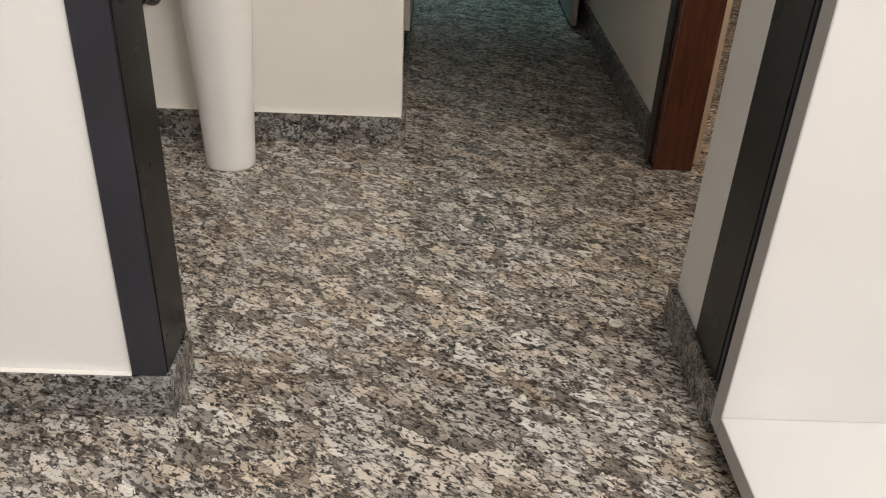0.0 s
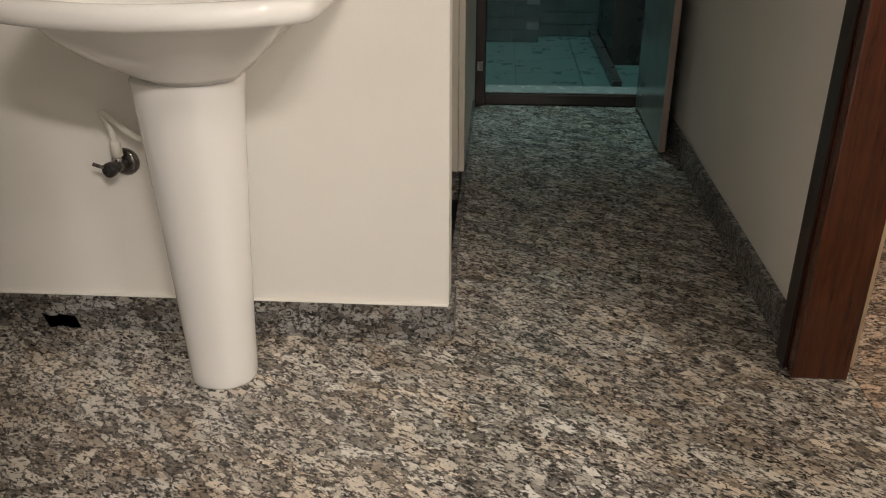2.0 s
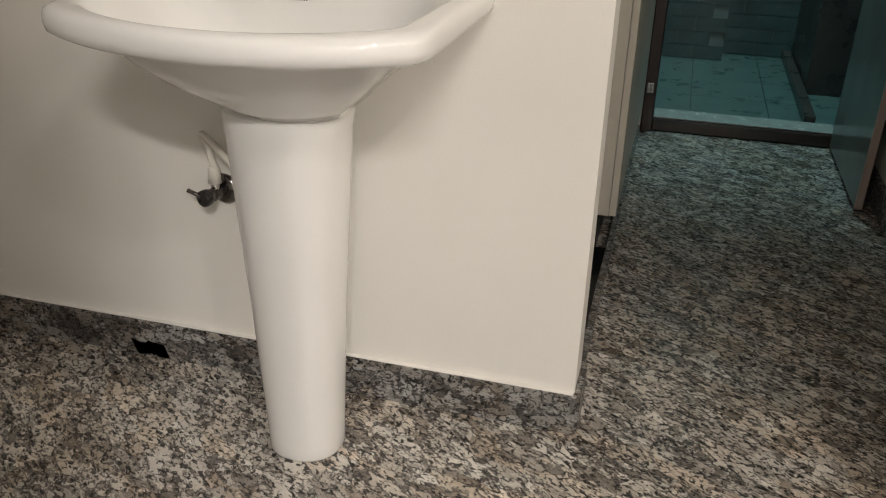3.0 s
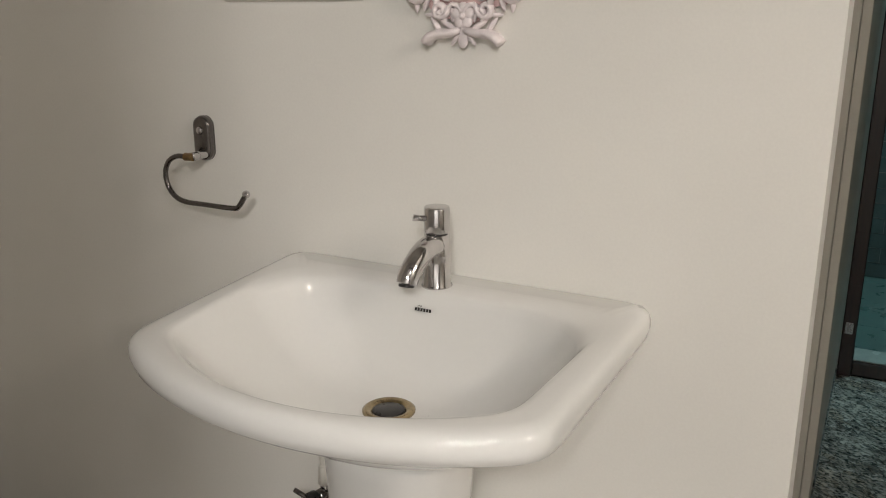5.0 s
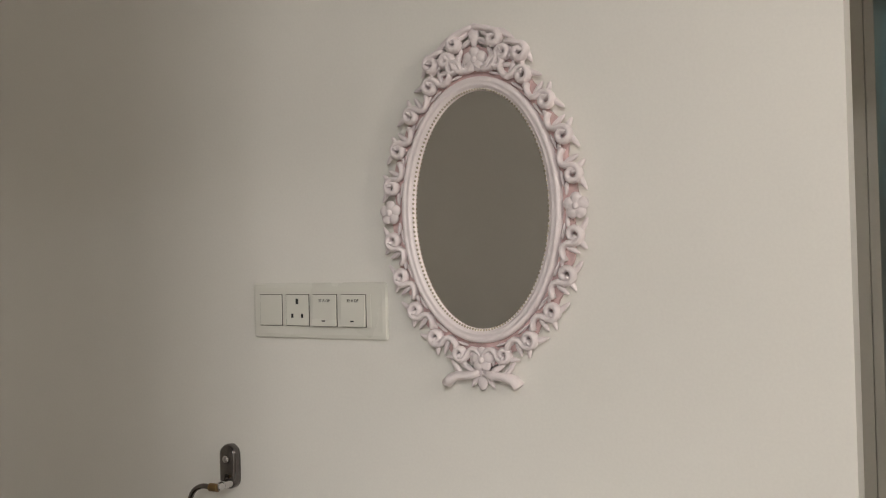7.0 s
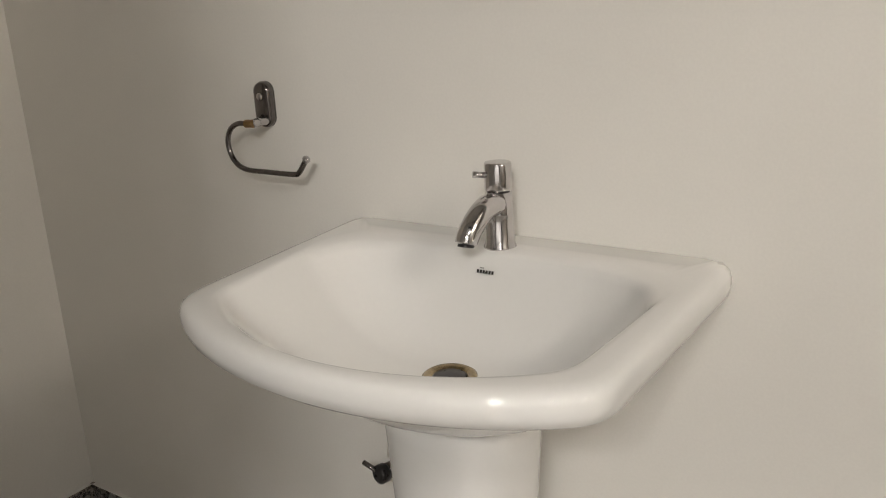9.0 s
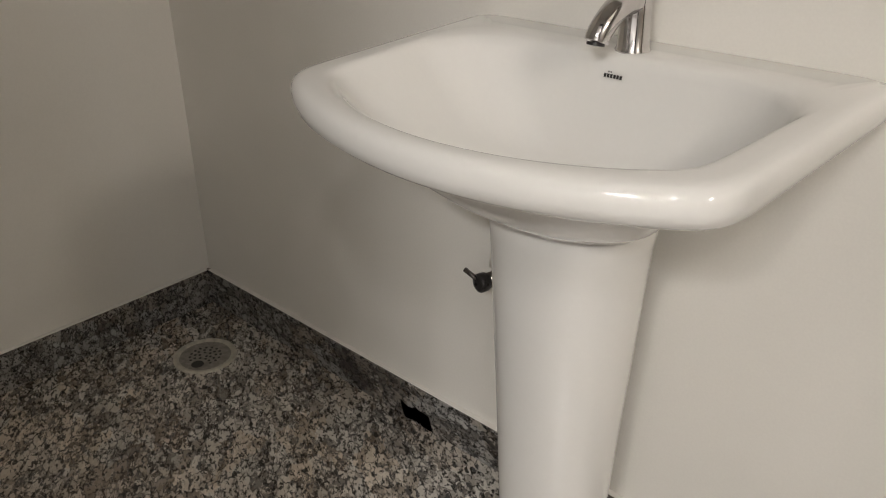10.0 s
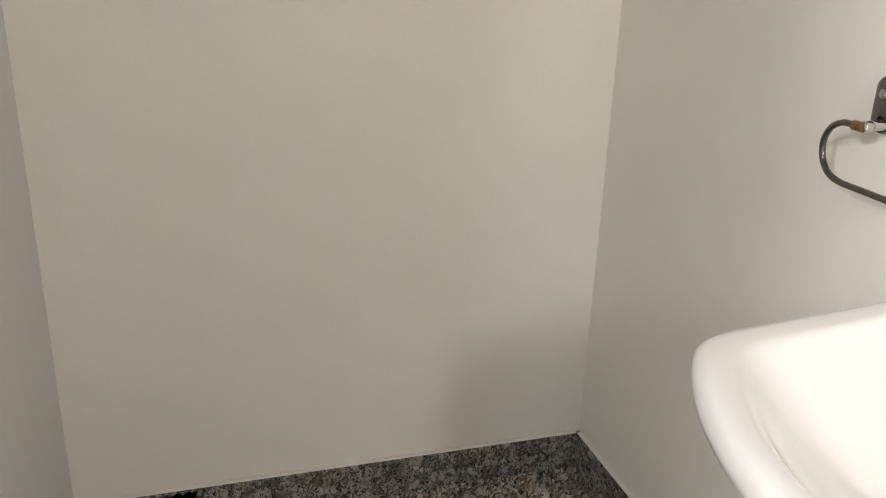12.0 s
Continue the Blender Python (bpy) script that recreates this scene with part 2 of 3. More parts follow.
def base(name, x, y, z, label, category, group="", kind=""):
    ob = new(name)
    ob.matrix_world = pose(x, y, z)
    bpy.context.view_layer.update()
    return tagged(ob, label, category, group, kind)


# ---- structure ----
CEIL_Z = 2.70
SKIRT_H = 0.088
# the floor: a bed with its slabs
floor = boxed("floor", (-3.0, 3.6, -5.0, 3.8, -0.16, -0.024), GROUT)
structure(floor, "grey and cream flecked polished granite floor", "floor")
slabs = [("slab", -3.0, 3.6, -5.0, -1.0795, FLOOR), ("slab", -3.0, 0.8595, -1.0775, -0.001, FLOOR), ("slab", -3.0, 0.8595, 0.001, 1.92, FLOOR),
         ("slab", 0.8615, 3.6, -1.0775, 3.8, FLOOR_WARM)]
for nm, x0, x1, y0, y1, mt in slabs:
    boxed(nm, (x0, x1, y0, y1, -0.022, 0.0), mt, floor)


def wall(name, dims, mat, label="cream painted plaster wall"):
    return structure(boxed(name, dims, mat), label, "wall")


def skirting(dims, label="dark speckled granite skirting below the wall"):
    return structure(boxed("baseboard", dims, SKIRT, bevel=0.0015), label, "skirting")


wall_sink = wall("wall_sink", (-1.613, 0.0, 0.0, 0.10, 0, CEIL_Z), WALL, "cream wall behind the washbasin")
wall_alcove = wall("wall_alcove", (-1.75, -1.613, -1.195, 0.10, 0, CEIL_Z), WALL, "pale grey-cream plaster wall of the alcove")
wall_left = wall("wall_left", (-3.0, -0.353, -1.195, -1.083, 0, CEIL_Z), WALL_GREY, "white painted wall beside the opening")
wall_right = wall("wall_right", (0.60, 3.6, -1.165, -0.875, 0, CEIL_Z), WALL_GREY, "white painted wall pier beside the opening")
wall_lintel = wall("wall_lintel", (-0.353, 0.60, -1.195, -1.083, 2.12, CEIL_Z), WALL_GREY, "white painted wall over the opening")
wall_corridor = wall("wall_corridor", (0.757, 0.87, -0.019, 1.92, 0, CEIL_Z), WALL, "cream corridor wall")
wall_door_head = wall("wall_door_head", (0.785, 0.87, -0.875, -0.019, 2.12, CEIL_Z), WALL, "cream wall over the doorway")
wall_recess = wall("wall_recess", (-0.75, -0.62, 0.10, 1.92, 0, CEIL_Z), WALL, "cream wall of the corridor recess")
wall_bath_left = wall("wall_bath_left", (-0.75, 0.0, 1.92, 2.02, 0, CEIL_Z), WALL, "cream wall beside the bathroom door")
wall_bath_right = wall("wall_bath_right", (0.745, 0.87, 1.92, 2.02, 0, CEIL_Z), WALL, "cream wall beside the bathroom door")
wall_bath_head = wall("wall_bath_head", (0.0, 0.745, 1.92, 2.02, 2.10, CEIL_Z), WALL, "cream wall over the bathroom door")
wall_room_far = wall("wall_room_far", (0.87, 3.6, 2.27, 2.40, 0, CEIL_Z), WALL, "cream far wall of the side room")
wall_room_side = wall("wall_room_side", (3.6, 3.72, -5.0, 3.8, 0, CEIL_Z), WALL, "cream side wall")
wall_front_left = wall("wall_front_left", (-3.12, -3.0, -5.0, 3.8, 0, CEIL_Z), WALL_GREY, "white wall of the front room")
wall_front_back = wall("wall_front_back", (-3.12, 3.72, -5.12, -5.0, 0, CEIL_Z), WALL_GREY, "white rear wall of the front room")
ceiling = structure(boxed("ceiling", (-3.12, 3.72, -5.12, 3.92, CEIL_Z, CEIL_Z + 0.12), CEIL), "plain white ceiling", "ceiling")

skirt_sink = skirting((-1.613, 0.006, -0.012, 0.0, 0, SKIRT_H))
skirting((0.0, 0.012, 0.0, 0.10, 0, SKIRT_H))
skirt_alcove = skirting((-1.613, -1.60, -1.083, -0.012, 0, SKIRT_H))
skirting((-1.60, -0.353, -1.083, -1.071, 0, SKIRT_H))
skirting((-3.0, -0.341, -1.208, -1.195, 0, SKIRT_H))
skirting((-0.353, -0.341, -1.195, -1.071, 0, SKIRT_H))
skirting((0.586, 0.5995, -1.205, -0.86, 0, SKIRT_H))
skirting((0.60, 0.64, -1.205, -1.166, 0, SKIRT_H))
skirting((0.60, 0.86, -0.875, -0.86, 0, SKIRT_H))
skirting((0.740, 0.757, -0.019, 1.904, 0, SKIRT_H))
skirting((-0.016, 0.0, 0.10, 1.904, 0, 0.024), "low granite strip along the corridor recess")
skirting((0.87, 3.6, 2.257, 2.27, 0, SKIRT_H))


for dims in ((-1.60, -0.001, -0.011, -0.0005, SKIRT_H + .0003, SKIRT_H + .0026), (-1.611, -1.6015, -1.07, -0.012, SKIRT_H + .0003, SKIRT_H + .0026),
             (-2.9, -0.405, -1.2065, -1.1955, SKIRT_H + .0003, SKIRT_H + .003)):
    structure(boxed("trim", dims, WALL, bevel=0.0008), "thin line of pale filler above the skirting", "trim")

# black patches in the skirting's stone: ragged plates a hair proud of its face
vein_rng = random.Random(4)


def vein(parent, across, span, low, high, lean, plane):
    """A ragged dark patch from span[0] to span[1] along the skirting, leaning by lean at its top; plane is its face."""
    low_edge, high_edge = [], []
    for k in range(15):
        t = k / 14
        u = span[0] + (span[1] - span[0]) * t
        low_edge.append((u + vein_rng.uniform(-.002, .002), low + vein_rng.uniform(0, .007) * math.cos(math.pi * (t - .5))))
        high_edge.append((u + lean + vein_rng.uniform(-.002, .002), high - vein_rng.uniform(0, .008)))
    bm = bmesh.new()
    put = (lambda u, z: (plane, u, z)) if across == "x" else (lambda u, z: (u, plane, z))
    lo = [bm.verts.new(put(u, z)) for u, z in low_edge]
    hi = [bm.verts.new(put(u, z)) for u, z in high_edge]
    for k in range(14):
        bm.faces.new((lo[k], lo[k + 1], hi[k + 1], hi[k]))
    bmesh.ops.solidify(bm, geom=bm.faces[:], thickness=0.0006)
    part("dark_vein", bm, VEIN, parent, "black patch in the granite")


vein(skirt_alcove, "x", (-0.975, -0.89), .001, .086, .04, -1.5991)
vein(skirt_sink, "y", (-0.925, -0.85), .002, .040, -.012, -.0129)

# ---- shape helpers ----


def loft(bm, rings, cap_first=False, cap_last=False):
    """Skin closed rings of equal count one after the other."""
    rows = [[bm.verts.new(p) for p in ring] for ring in rings]
    n = len(rows[0])
    for a, b in zip(rows, rows[1:]):
        for i in range(n):
            bm.faces.new((a[i], a[(i + 1) % n], b[(i + 1) % n], b[i]))
    if cap_first:
        bm.faces.new(rows[0][::-1])
    if cap_last:
        bm.faces.new(rows[-1])
    return bm


def lathe(bm, profile, n=32, m=Matrix()):
    """Turn a profile of (radius, height) round z; both ends closed."""
    rings = [[m @ Vector((r * math.cos(2 * math.pi * i / n), r * math.sin(2 * math.pi * i / n), z)) for i in range(n)] for r, z in profile]
    return loft(bm, rings, True, True)


def tube(bm, points, radii, n=10, flat=1.0, up=(0, 1, 0)):
    """A round bar along points; radii one value or one a point; flat squeezes it along up."""
    pts = [Vector(p) for p in points]
    if not hasattr(radii, "__len__"):
        radii = [radii] * len(pts)
    rings = []
    side = None
    for i, p in enumerate(pts):
        d = (pts[min(i + 1, len(pts) - 1)] - pts[max(i - 1, 0)]).normalized()
        u = Vector(up) - d * d.dot(Vector(up))
        if u.length < 0.05:
            u = Vector((1, 0, 0)) - d * d.x
        u.normalize()
        side = d.cross(u)
        r = radii[i]
        rings.append([p + side * (r * math.cos(2 * math.pi * k / n)) + u * (r * flat * math.sin(2 * math.pi * k / n)) for k in range(n)])
    return loft(bm, rings, True, True)


def bent(points, steps=6):
    """Rounds a polyline off by Catmull-Rom."""
    p = [Vector(q) for q in points]
    p = [2 * p[0] - p[1]] + p + [2 * p[-1] - p[-2]]
    out = []
    for i in range(1, len(p) - 2):
        for k in range(steps):
            t = k / steps
            out.append(0.5 * (2 * p[i] + (p[i + 1] - p[i - 1]) * t + (2 * p[i - 1] - 5 * p[i] + 4 * p[i + 1] - p[i + 2]) * t * t
                              + (3 * p[i] - p[i - 1] - 3 * p[i + 1] + p[i + 2]) * t ** 3))
    out.append(p[-2])
    return out


def drop(bm, centre, length, width, depth, turn):
    """A leaf: a pointed, swollen petal lying in the wall's plane, turned in that plane."""
    c = Vector(centre)
    m = Matrix.Rotation(turn, 4, "Y")
    rings = []
    for i in range(9):
        t = 0.5 - 0.5 * math.cos(math.pi * i / 8)
        w = width * (0.5 * math.sqrt(max(0, 1 - (2 * t - 1) ** 2)) * (1.1 - 0.35 * t) + 0.015)
        rings.append([c + m @ Vector((length * (t - 0.5), depth * math.sin(2 * math.pi * k / 8) * (w / width), w * math.cos(2 * math.pi * k / 8))) for k in range(8)])
    return loft(bm, rings, True, True)


# ---- openings ----
# dark laminate lining of the wide opening
lining = base("door_frame", -0.38, -1.2, SKIRT_H, "black laminate lining round the wide opening", "door frame", kind="structure")
part("front_trim", box(bmesh.new(), -0.404, -0.3475, -1.205, -1.1955, SKIRT_H + .001, 2.12, 0.001), BLACK_EDGE, lining, "charcoal grey front trim")
part("reveal_board", box(bmesh.new(), -0.3525, -0.346, -1.1950, -1.073, SKIRT_H + .001, 2.12, 0.0008), BLACK, lining, "glossy black reveal board")
part("front_trim", box(bmesh.new(), 0.5945, 0.66, -1.178, -1.166, SKIRT_H + .001, 2.12, 0.001), BLACK_EDGE, lining, "charcoal grey front trim")
part("reveal_board", box(bmesh.new(), 0.593, 0.5995, -1.1650, -1.034, SKIRT_H + .001, 2.12, 0.0008), BLACK, lining, "glossy black reveal board")
part("head_board", box(bmesh.new(), -0.345, 0.592, -1.2, -1.073, 2.1, 2.118, 0.0008), BLACK, lining)

# polished timber post of the side doorway
post = base("door_frame", 0.78, -0.07, 0, "polished reddish-brown teak door frame post", "door frame", kind="structure")
bm = box(bmesh.new(), 0.727, 0.842, -0.113, -0.020, 0.001, 2.119, 0.004, 2)
part("jamb", bm, TEAK, post)
# rebate in darker wood: the shade of the post's left side is in its colour
part("rebate", box(bmesh.new(), 0.7205, 0.7265, -0.075, -0.022, 0.001, 2.119, 0.001), DARK_WOOD, post, "rebate strip, darkened for the post's shaded side")
part("cover_strip", box(bmesh.new(), 0.8425, 0.874, -0.062, -0.020, 0.001, 2.119, 0.002), PALE_WOOD, post, "pale unpainted wooden strip")

# bathroom door: frame, sill, leaf ajar towards the corridor
bath_door = base("door_1", 0.37, 1.95, 0, "grey-green bathroom door standing open, in a dark frame", "door", kind="structure")
part("frame_post", box(bmesh.new(), 0.0, 0.043, 1.905, 2.018, 0.0, 2.1, 0.003), DARK_WOOD, bath_door)
part("frame_post", box(bmesh.new(), 0.70, 0.745, 1.905, 2.018, 0.0, 2.1, 0.003), DARK_WOOD, bath_door)
part("frame_head", box(bmesh.new(), 0.0435, 0.6995, 1.905, 2.018, 2.055, 2.1, 0.003), DARK_WOOD, bath_door)
sill = part("sill", box(bmesh.new(), 0.0435, 0.6995, 1.92, 1.985, 0.001, 0.047, 0.003), DARK_WOOD, bath_door, "dark wooden door sill")
part("sill_cap", box(bmesh.new(), 0.0435, 0.6995, 1.935, 2.05, 0.0475, 0.054, 0.002), SILL_STONE, sill, "pale marble strip on the sill")
leaf = part("leaf", box(bmesh.new(), 0.680, 0.7005, 1.305, 1.9, 0.014, 2.05, 0.001), DOOR_FACE, bath_door)
part("edge", box(bmesh.new(), 0.6785, 0.7015, 1.297, 1.3045, 0.014, 2.05, 0.001), PINK_WOOD, leaf, "bare pinkish-brown door edge")
bm = lathe(bmesh.new(), [(0.004, 0), (0.007, 0.002), (0.007, 0.02), (0.004, 0.022)], 12, pose(0.668, 1.40, 1.02, 0, 90, 0))
part("handle", bm, CHROME, leaf, "small chrome door knob", True)
bm = tube(bmesh.new(), [(0.020, 1.895, 0.155), (0.020, 1.895, 0.185)], 0.005, 10)
box(bm, 0.008, 0.032, 1.899, 1.9045, 0.150, 0.19, 0.001)
part("bolt", bm, CHROME, bath_door, "small metal bolt low on the post")

# ---- bathroom beyond the door ----
bath_floor = structure(boxed("bathroom_floor", (-0.75, 1.6, 2.03, 3.6, -0.02, 0.030), GROUT), "pale teal tiled bathroom floor", "floor")
for ix in range(7):
    for iy in range(5):
        x0, y0 = -0.72 + ix * 0.3, 2.052 + iy * 0.3
        boxed("floor_tile", (x0 + .0015, x0 + .2985, y0 + .0015, y0 + .2985, 0.0305, 0.036), TEAL_FLOOR, bath_floor)
bath_back = wall("wall_bath_back", (-0.75, 1.6, 3.21, 3.35, 0, CEIL_Z), GROUT_LIGHT, "dark teal tiled bathroom wall")
bath_pier = wall("wall_bath_pier", (-0.75, 0.31, 3.04, 3.21, 0, CEIL_Z), GROUT_LIGHT, "dark teal tiled bathroom pier")
bath_side = wall("wall_bath_side", (0.645, 0.80, 2.53, 3.21, 0, CEIL_Z), TEAL_DARK, "dark tiled bathroom partition")
wall("wall_bath_west", (-0.87, -0.75, 2.02, 3.35, 0, CEIL_Z), TEAL_TILE, "teal tiled bathroom side wall")
wall("wall_bath_east", (1.6, 1.72, 2.02, 3.35, 0, CEIL_Z), TEAL_TILE, "teal tiled bathroom side wall")
wall("wall_bath_inner", (0.87, 1.6, 2.02, 2.27, 0, CEIL_Z), TEAL_TILE, "teal tiled bathroom wall")
curb = structure(boxed("shower_kerb", (0.600, 0.64, 2.06, 3.20, 0.037, 0.075), TEAL_DARK, bevel=0.002), "low dark tiled shower kerb", "kerb")
for row in range(22):
    z0 = 0.037 + row * 0.067
    for k in range(4):
        x0 = -0.30 + k * 0.155 - (0.0775 if row % 2 else 0)
        boxed("wall_tile", (x0 + .001, min(x0 + .154, .3095), 3.030, 3.0395, z0 + .0015, z0 + .0655), TEAL_TILE, bath_pier)
    for k in range(3):
        x0 = 0.312 + k * 0.155 - (0.0775 if row % 2 else 0)
        boxed("wall_tile", (max(x0 + .001, .3115), x0 + .154, 3.199, 3.2095, z0 + .0015, z0 + .0655), TEAL_TILE, bath_back)

# ---- tall cabinet in the corridor recess ----
cab = base("tall_cabinet", -0.3, 1.35, 0, "tall cream laminate cabinet on a black plinth", "cabinet")
part("body", box(bmesh.new(), -0.615, -0.019, 0.79, 1.903, 0.109, 2.3, 0.001), CREAM_BOARD, cab)
part("door", box(bmesh.new(), -0.018, 0.0, 0.791, 1.345, 0.110, 2.299, 0.0012), CREAM_BOARD, cab)
part("door", box(bmesh.new(), -0.018, 0.0, 1.348, 1.902, 0.110, 2.299, 0.0012), CREAM_BOARD, cab)
part("plinth", box(bmesh.new(), -0.615, -0.045, 0.80, 1.90, 0.0, 0.1085, 0.001), BLACK, cab, "black recessed plinth")

recess = structure(boxed("floor_recess", (-0.62, -0.017, 0.102, 0.798, 0.0005, 0.012), BLACK), "black board on the recess floor", "floor board")

# ---- front room: white gloss unit against the pier ----
unit = base("shelf_unit", 0.9, -1.4, 0, "glossy white laminate shelf unit with grey edges", "cabinet")
back = part("back_panel", box(bmesh.new(), 0.5865, 1.9, -1.247, -1.207, 0.0725, 2.2, 0.0008), WHITE_GLOSS, unit)
part("edge_band", box(bmesh.new(), 0.585, 0.5863, -1.2465, -1.2075, 0.0335, 2.2), GREY_EDGE, back, "grey edge band")
low = part("bottom_shelf", box(bmesh.new(), 0.5865, 1.9, -1.75, -1.2095, 0.034, 0.072, 0.0008), WHITE_GLOSS, unit)
part("edge_band", box(bmesh.new(), 0.585, 0.5863, -1.7495, -1.2497, 0.0345, 0.0715), GREY_EDGE, low, "grey edge band")
part("plinth", box(bmesh.new(), 0.64, 1.88, -1.70, -1.25, 0.0, 0.0335), BLACK, unit, "black recessed plinth")
part("end_panel", box(bmesh.new(), 1.9005, 1.94, -1.75, -1.2095, 0.0, 2.2, 0.001), WHITE_GLOSS, unit)

# round recessed lamps, out of view; the last houses the added fill
for lx, ly, _ in FRONT_LAMPS:
    lamp = base("downlight", lx, ly, CEIL_Z - 0.02, "round white recessed ceiling downlight out of view", "ceiling light", "recessed ceiling lamps")
    bm = lathe(bmesh.new(), [(0.135, CEIL_Z - 0.001), (0.135, CEIL_Z - 0.010), (0.122, CEIL_Z - 0.014), (0.116, CEIL_Z - 0.003)], 32, pose(lx, ly, 0))
    part("rim", bm, WHITE_GLOSS, lamp)
    bm = lathe(bmesh.new(), [(0.115, CEIL_Z - 0.004), (0.113, CEIL_Z - 0.006)], 32, pose(lx, ly, 0))
    part("diffuser", bm, GLOW, lamp, "glowing diffuser")

# ---- washbasin ----
CX = -0.465


def plan(w, yb, ys, yf, z, wf=0.93, rb=0.02, n=128):
    """A basin's outline: straight back, sides drawn in a little, bowed front, corners rounded (rb at the back)."""
    pts = [Vector((0, yb)), Vector((w * 0.5, yb)), Vector((w - rb, yb)), Vector((w - rb * 0.25, yb - rb * 0.25)), Vector((w, yb - rb))]
    for k in range(1, 6):
        t = k / 5
        pts.append(Vector((w * (1 + (wf - 1) * t), (yb - rb) + (ys + 0.012 - yb + rb) * t)))
    for k in range(13):
        x = w * wf * 0.955 * (1 - k / 12)
        pts.append(Vector((x, ys + (yf - ys) * (1 - (x / (w * wf)) ** 2) ** 0.85)))
    for _ in range(3):
        q = [pts[0]]
        for a, b in zip(pts, pts[1:]):
            q += [a * 0.75 + b * 0.25, a * 0.25 + b * 0.75]
        pts = q + [pts[-1]]
    loop = pts + [Vector((-p.x, p.y)) for p in pts[-2:0:-1]]
    loop.append(loop[0])
    run = [0.0]
    for a, b in zip(loop, loop[1:]):
        run.append(run[-1] + (b - a).length)
    out = []
    j = 0
    for i in range(n):
        s = run[-1] * i / n
        while run[j + 1] < s:
            j += 1
        f = (s - run[j]) / max(1e-9, run[j + 1] - run[j])
        p = loop[j].lerp(loop[j + 1], f)
        out.append((CX + p.x - 0.058 * p.y, p.y, z))
    return out


basin = base("pedestal_washbasin", CX, -0.18, 0, "glossy white ceramic washbasin standing on a pedestal", "washbasin")
rings = [plan(.098, -.030, -.20, -.250, .640, rb=.04), plan(.112, -.018, -.222, -.278, .655, rb=.03), plan(.137, -.010, -.252, -.312, .675, rb=.03),
         plan(.165, -.005, -.287, -.352, .700, rb=.025), plan(.194, -.003, -.315, -.388, .730), plan(.210, -.002, -.328, -.404, .751), plan(.216, -.002, -.334, -.412, .7625),
         plan(.226, -.002, -.340, -.420, .7668), plan(.248, -.002, -.347, -.434, .7688),
         plan(.266, -.002, -.358, -.449, .7705), plan(.277, -.002, -.368, -.460, .7725), plan(.2835, -.002, -.374, -.466, .778), plan(.2855, -.002, -.376, -.4685, .788),
         plan(.2850, -.002, -.3755, -.468, .798), plan(.2825, -.002, -.373, -.465, .8052), plan(.277, -.002, -.368, -.460, .8092), plan(.268, -.003, -.362, -.453, .8104),
         plan(.250, -.060, -.354, -.449, .8104, .93, .06), plan(.243, -.075, -.350, -.446, .8096, .93, .07), plan(.239, -.080, -.347, -.443, .8072, .93, .076)]
for k in range(17):
    h = (k / 16) ** 1.25
    q = 1 - h
    rings.append(plan(.020 + .216 * q ** 0.85, -.172 + .089 * q ** 0.85, -.187 - .157 * q, -.202 - .237 * q, .804 - .125 * (1 - q ** 2.5), .90 + .03 * q, .010 + .080 * q))
bowl = part("bowl", loft(bmesh.new(), rings, True, True), CERAMIC, basin, smooth=True)
brings = []
for z, hw, hd, cy in ((0.0, .066, .064, -.166), (.004, .0675, .0655, -.166), (.03, .0675, .066, -.166), (.15, .0725, .070, -.166), (.30, .080, .075, -.165),
                      (.45, .089, .081, -.164), (.55, .0945, .085, -.163), (.61, .099, .088, -.162), (.636, .102, .090, -.161), (.6395, .099, .088, -.161)):
    brings.append([(CX + hw * math.copysign(abs(math.cos(a)) ** 0.88, math.cos(a)), cy + hd * math.copysign(abs(math.sin(a)) ** 0.88, math.sin(a)), z)
                   for a in (2 * math.pi * i / 72 for i in range(72))])
part("pedestal", loft(bmesh.new(), brings, True, True), CERAMIC, basin, smooth=True)
bm = lathe(bmesh.new(), [(.034, .6795), (.034, .682), (.030, .6845), (.024, .683), (.022, .6805)], 36, pose(CX, -.187, 0))
waste = part("waste", bm, WASTE_METAL, basin, "brownish metal waste ring", True)
bm = lathe(bmesh.new(), [(.0215, .6812), (.019, .6825), (.004, .6835)], 24, pose(CX, -.187, 0))
part("plug", bm, DARK_METAL, waste, smooth=True)
# maker's mark: plain dark bars
bm = bmesh.new()
for k in range(6):
    box(bm, -0.0125 + k * 0.0043, -0.0125 + k * 0.0043 + 0.0030, -0.0022, 0.0022, 0, 0.0006)
box(bm, -0.0075, -0.0060, 0.0040, 0.0054, 0, 0.0006)
box(bm, -0.0045, -0.0030, 0.0040, 0.0054, 0, 0.0006)
bm.transform(pose(-0.468, -0.0905, 0.7845, 75, 0, 0))
part("mark", bm, INK, basin, "small dark maker's mark")
tap = base("basin_tap", -0.466, -0.055, 0.810, "chrome pillar tap with a short curved spout on the washbasin", "tap")
T = pose(-0.466, -0.055, 0.808)
part("body", lathe(bmesh.new(), [(.0215, 0), (.0215, .003), (.0193, .006), (.0180, .045), (.0172, .074)], 32, T), CHROME, tap, smooth=True)
part("collar", lathe(bmesh.new(), [(.0150, .0742), (.0150, .0765)], 32, T), DARK_METAL, tap)
cap = part("cap", lathe(bmesh.new(), [(.0172, .0767), (.0175, .079), (.0175, .1095), (.0162, .112), (.0150, .1122)], 32, T), CHROME, tap, smooth=True)
part("lever", tube(bmesh.new(), [(-.478, -.065, .904), (-.4845, -.0705, .905), (-.4905, -.0755, .906)], [.004, .004, .0046], 12), CHROME, cap, "small pin lever", True)
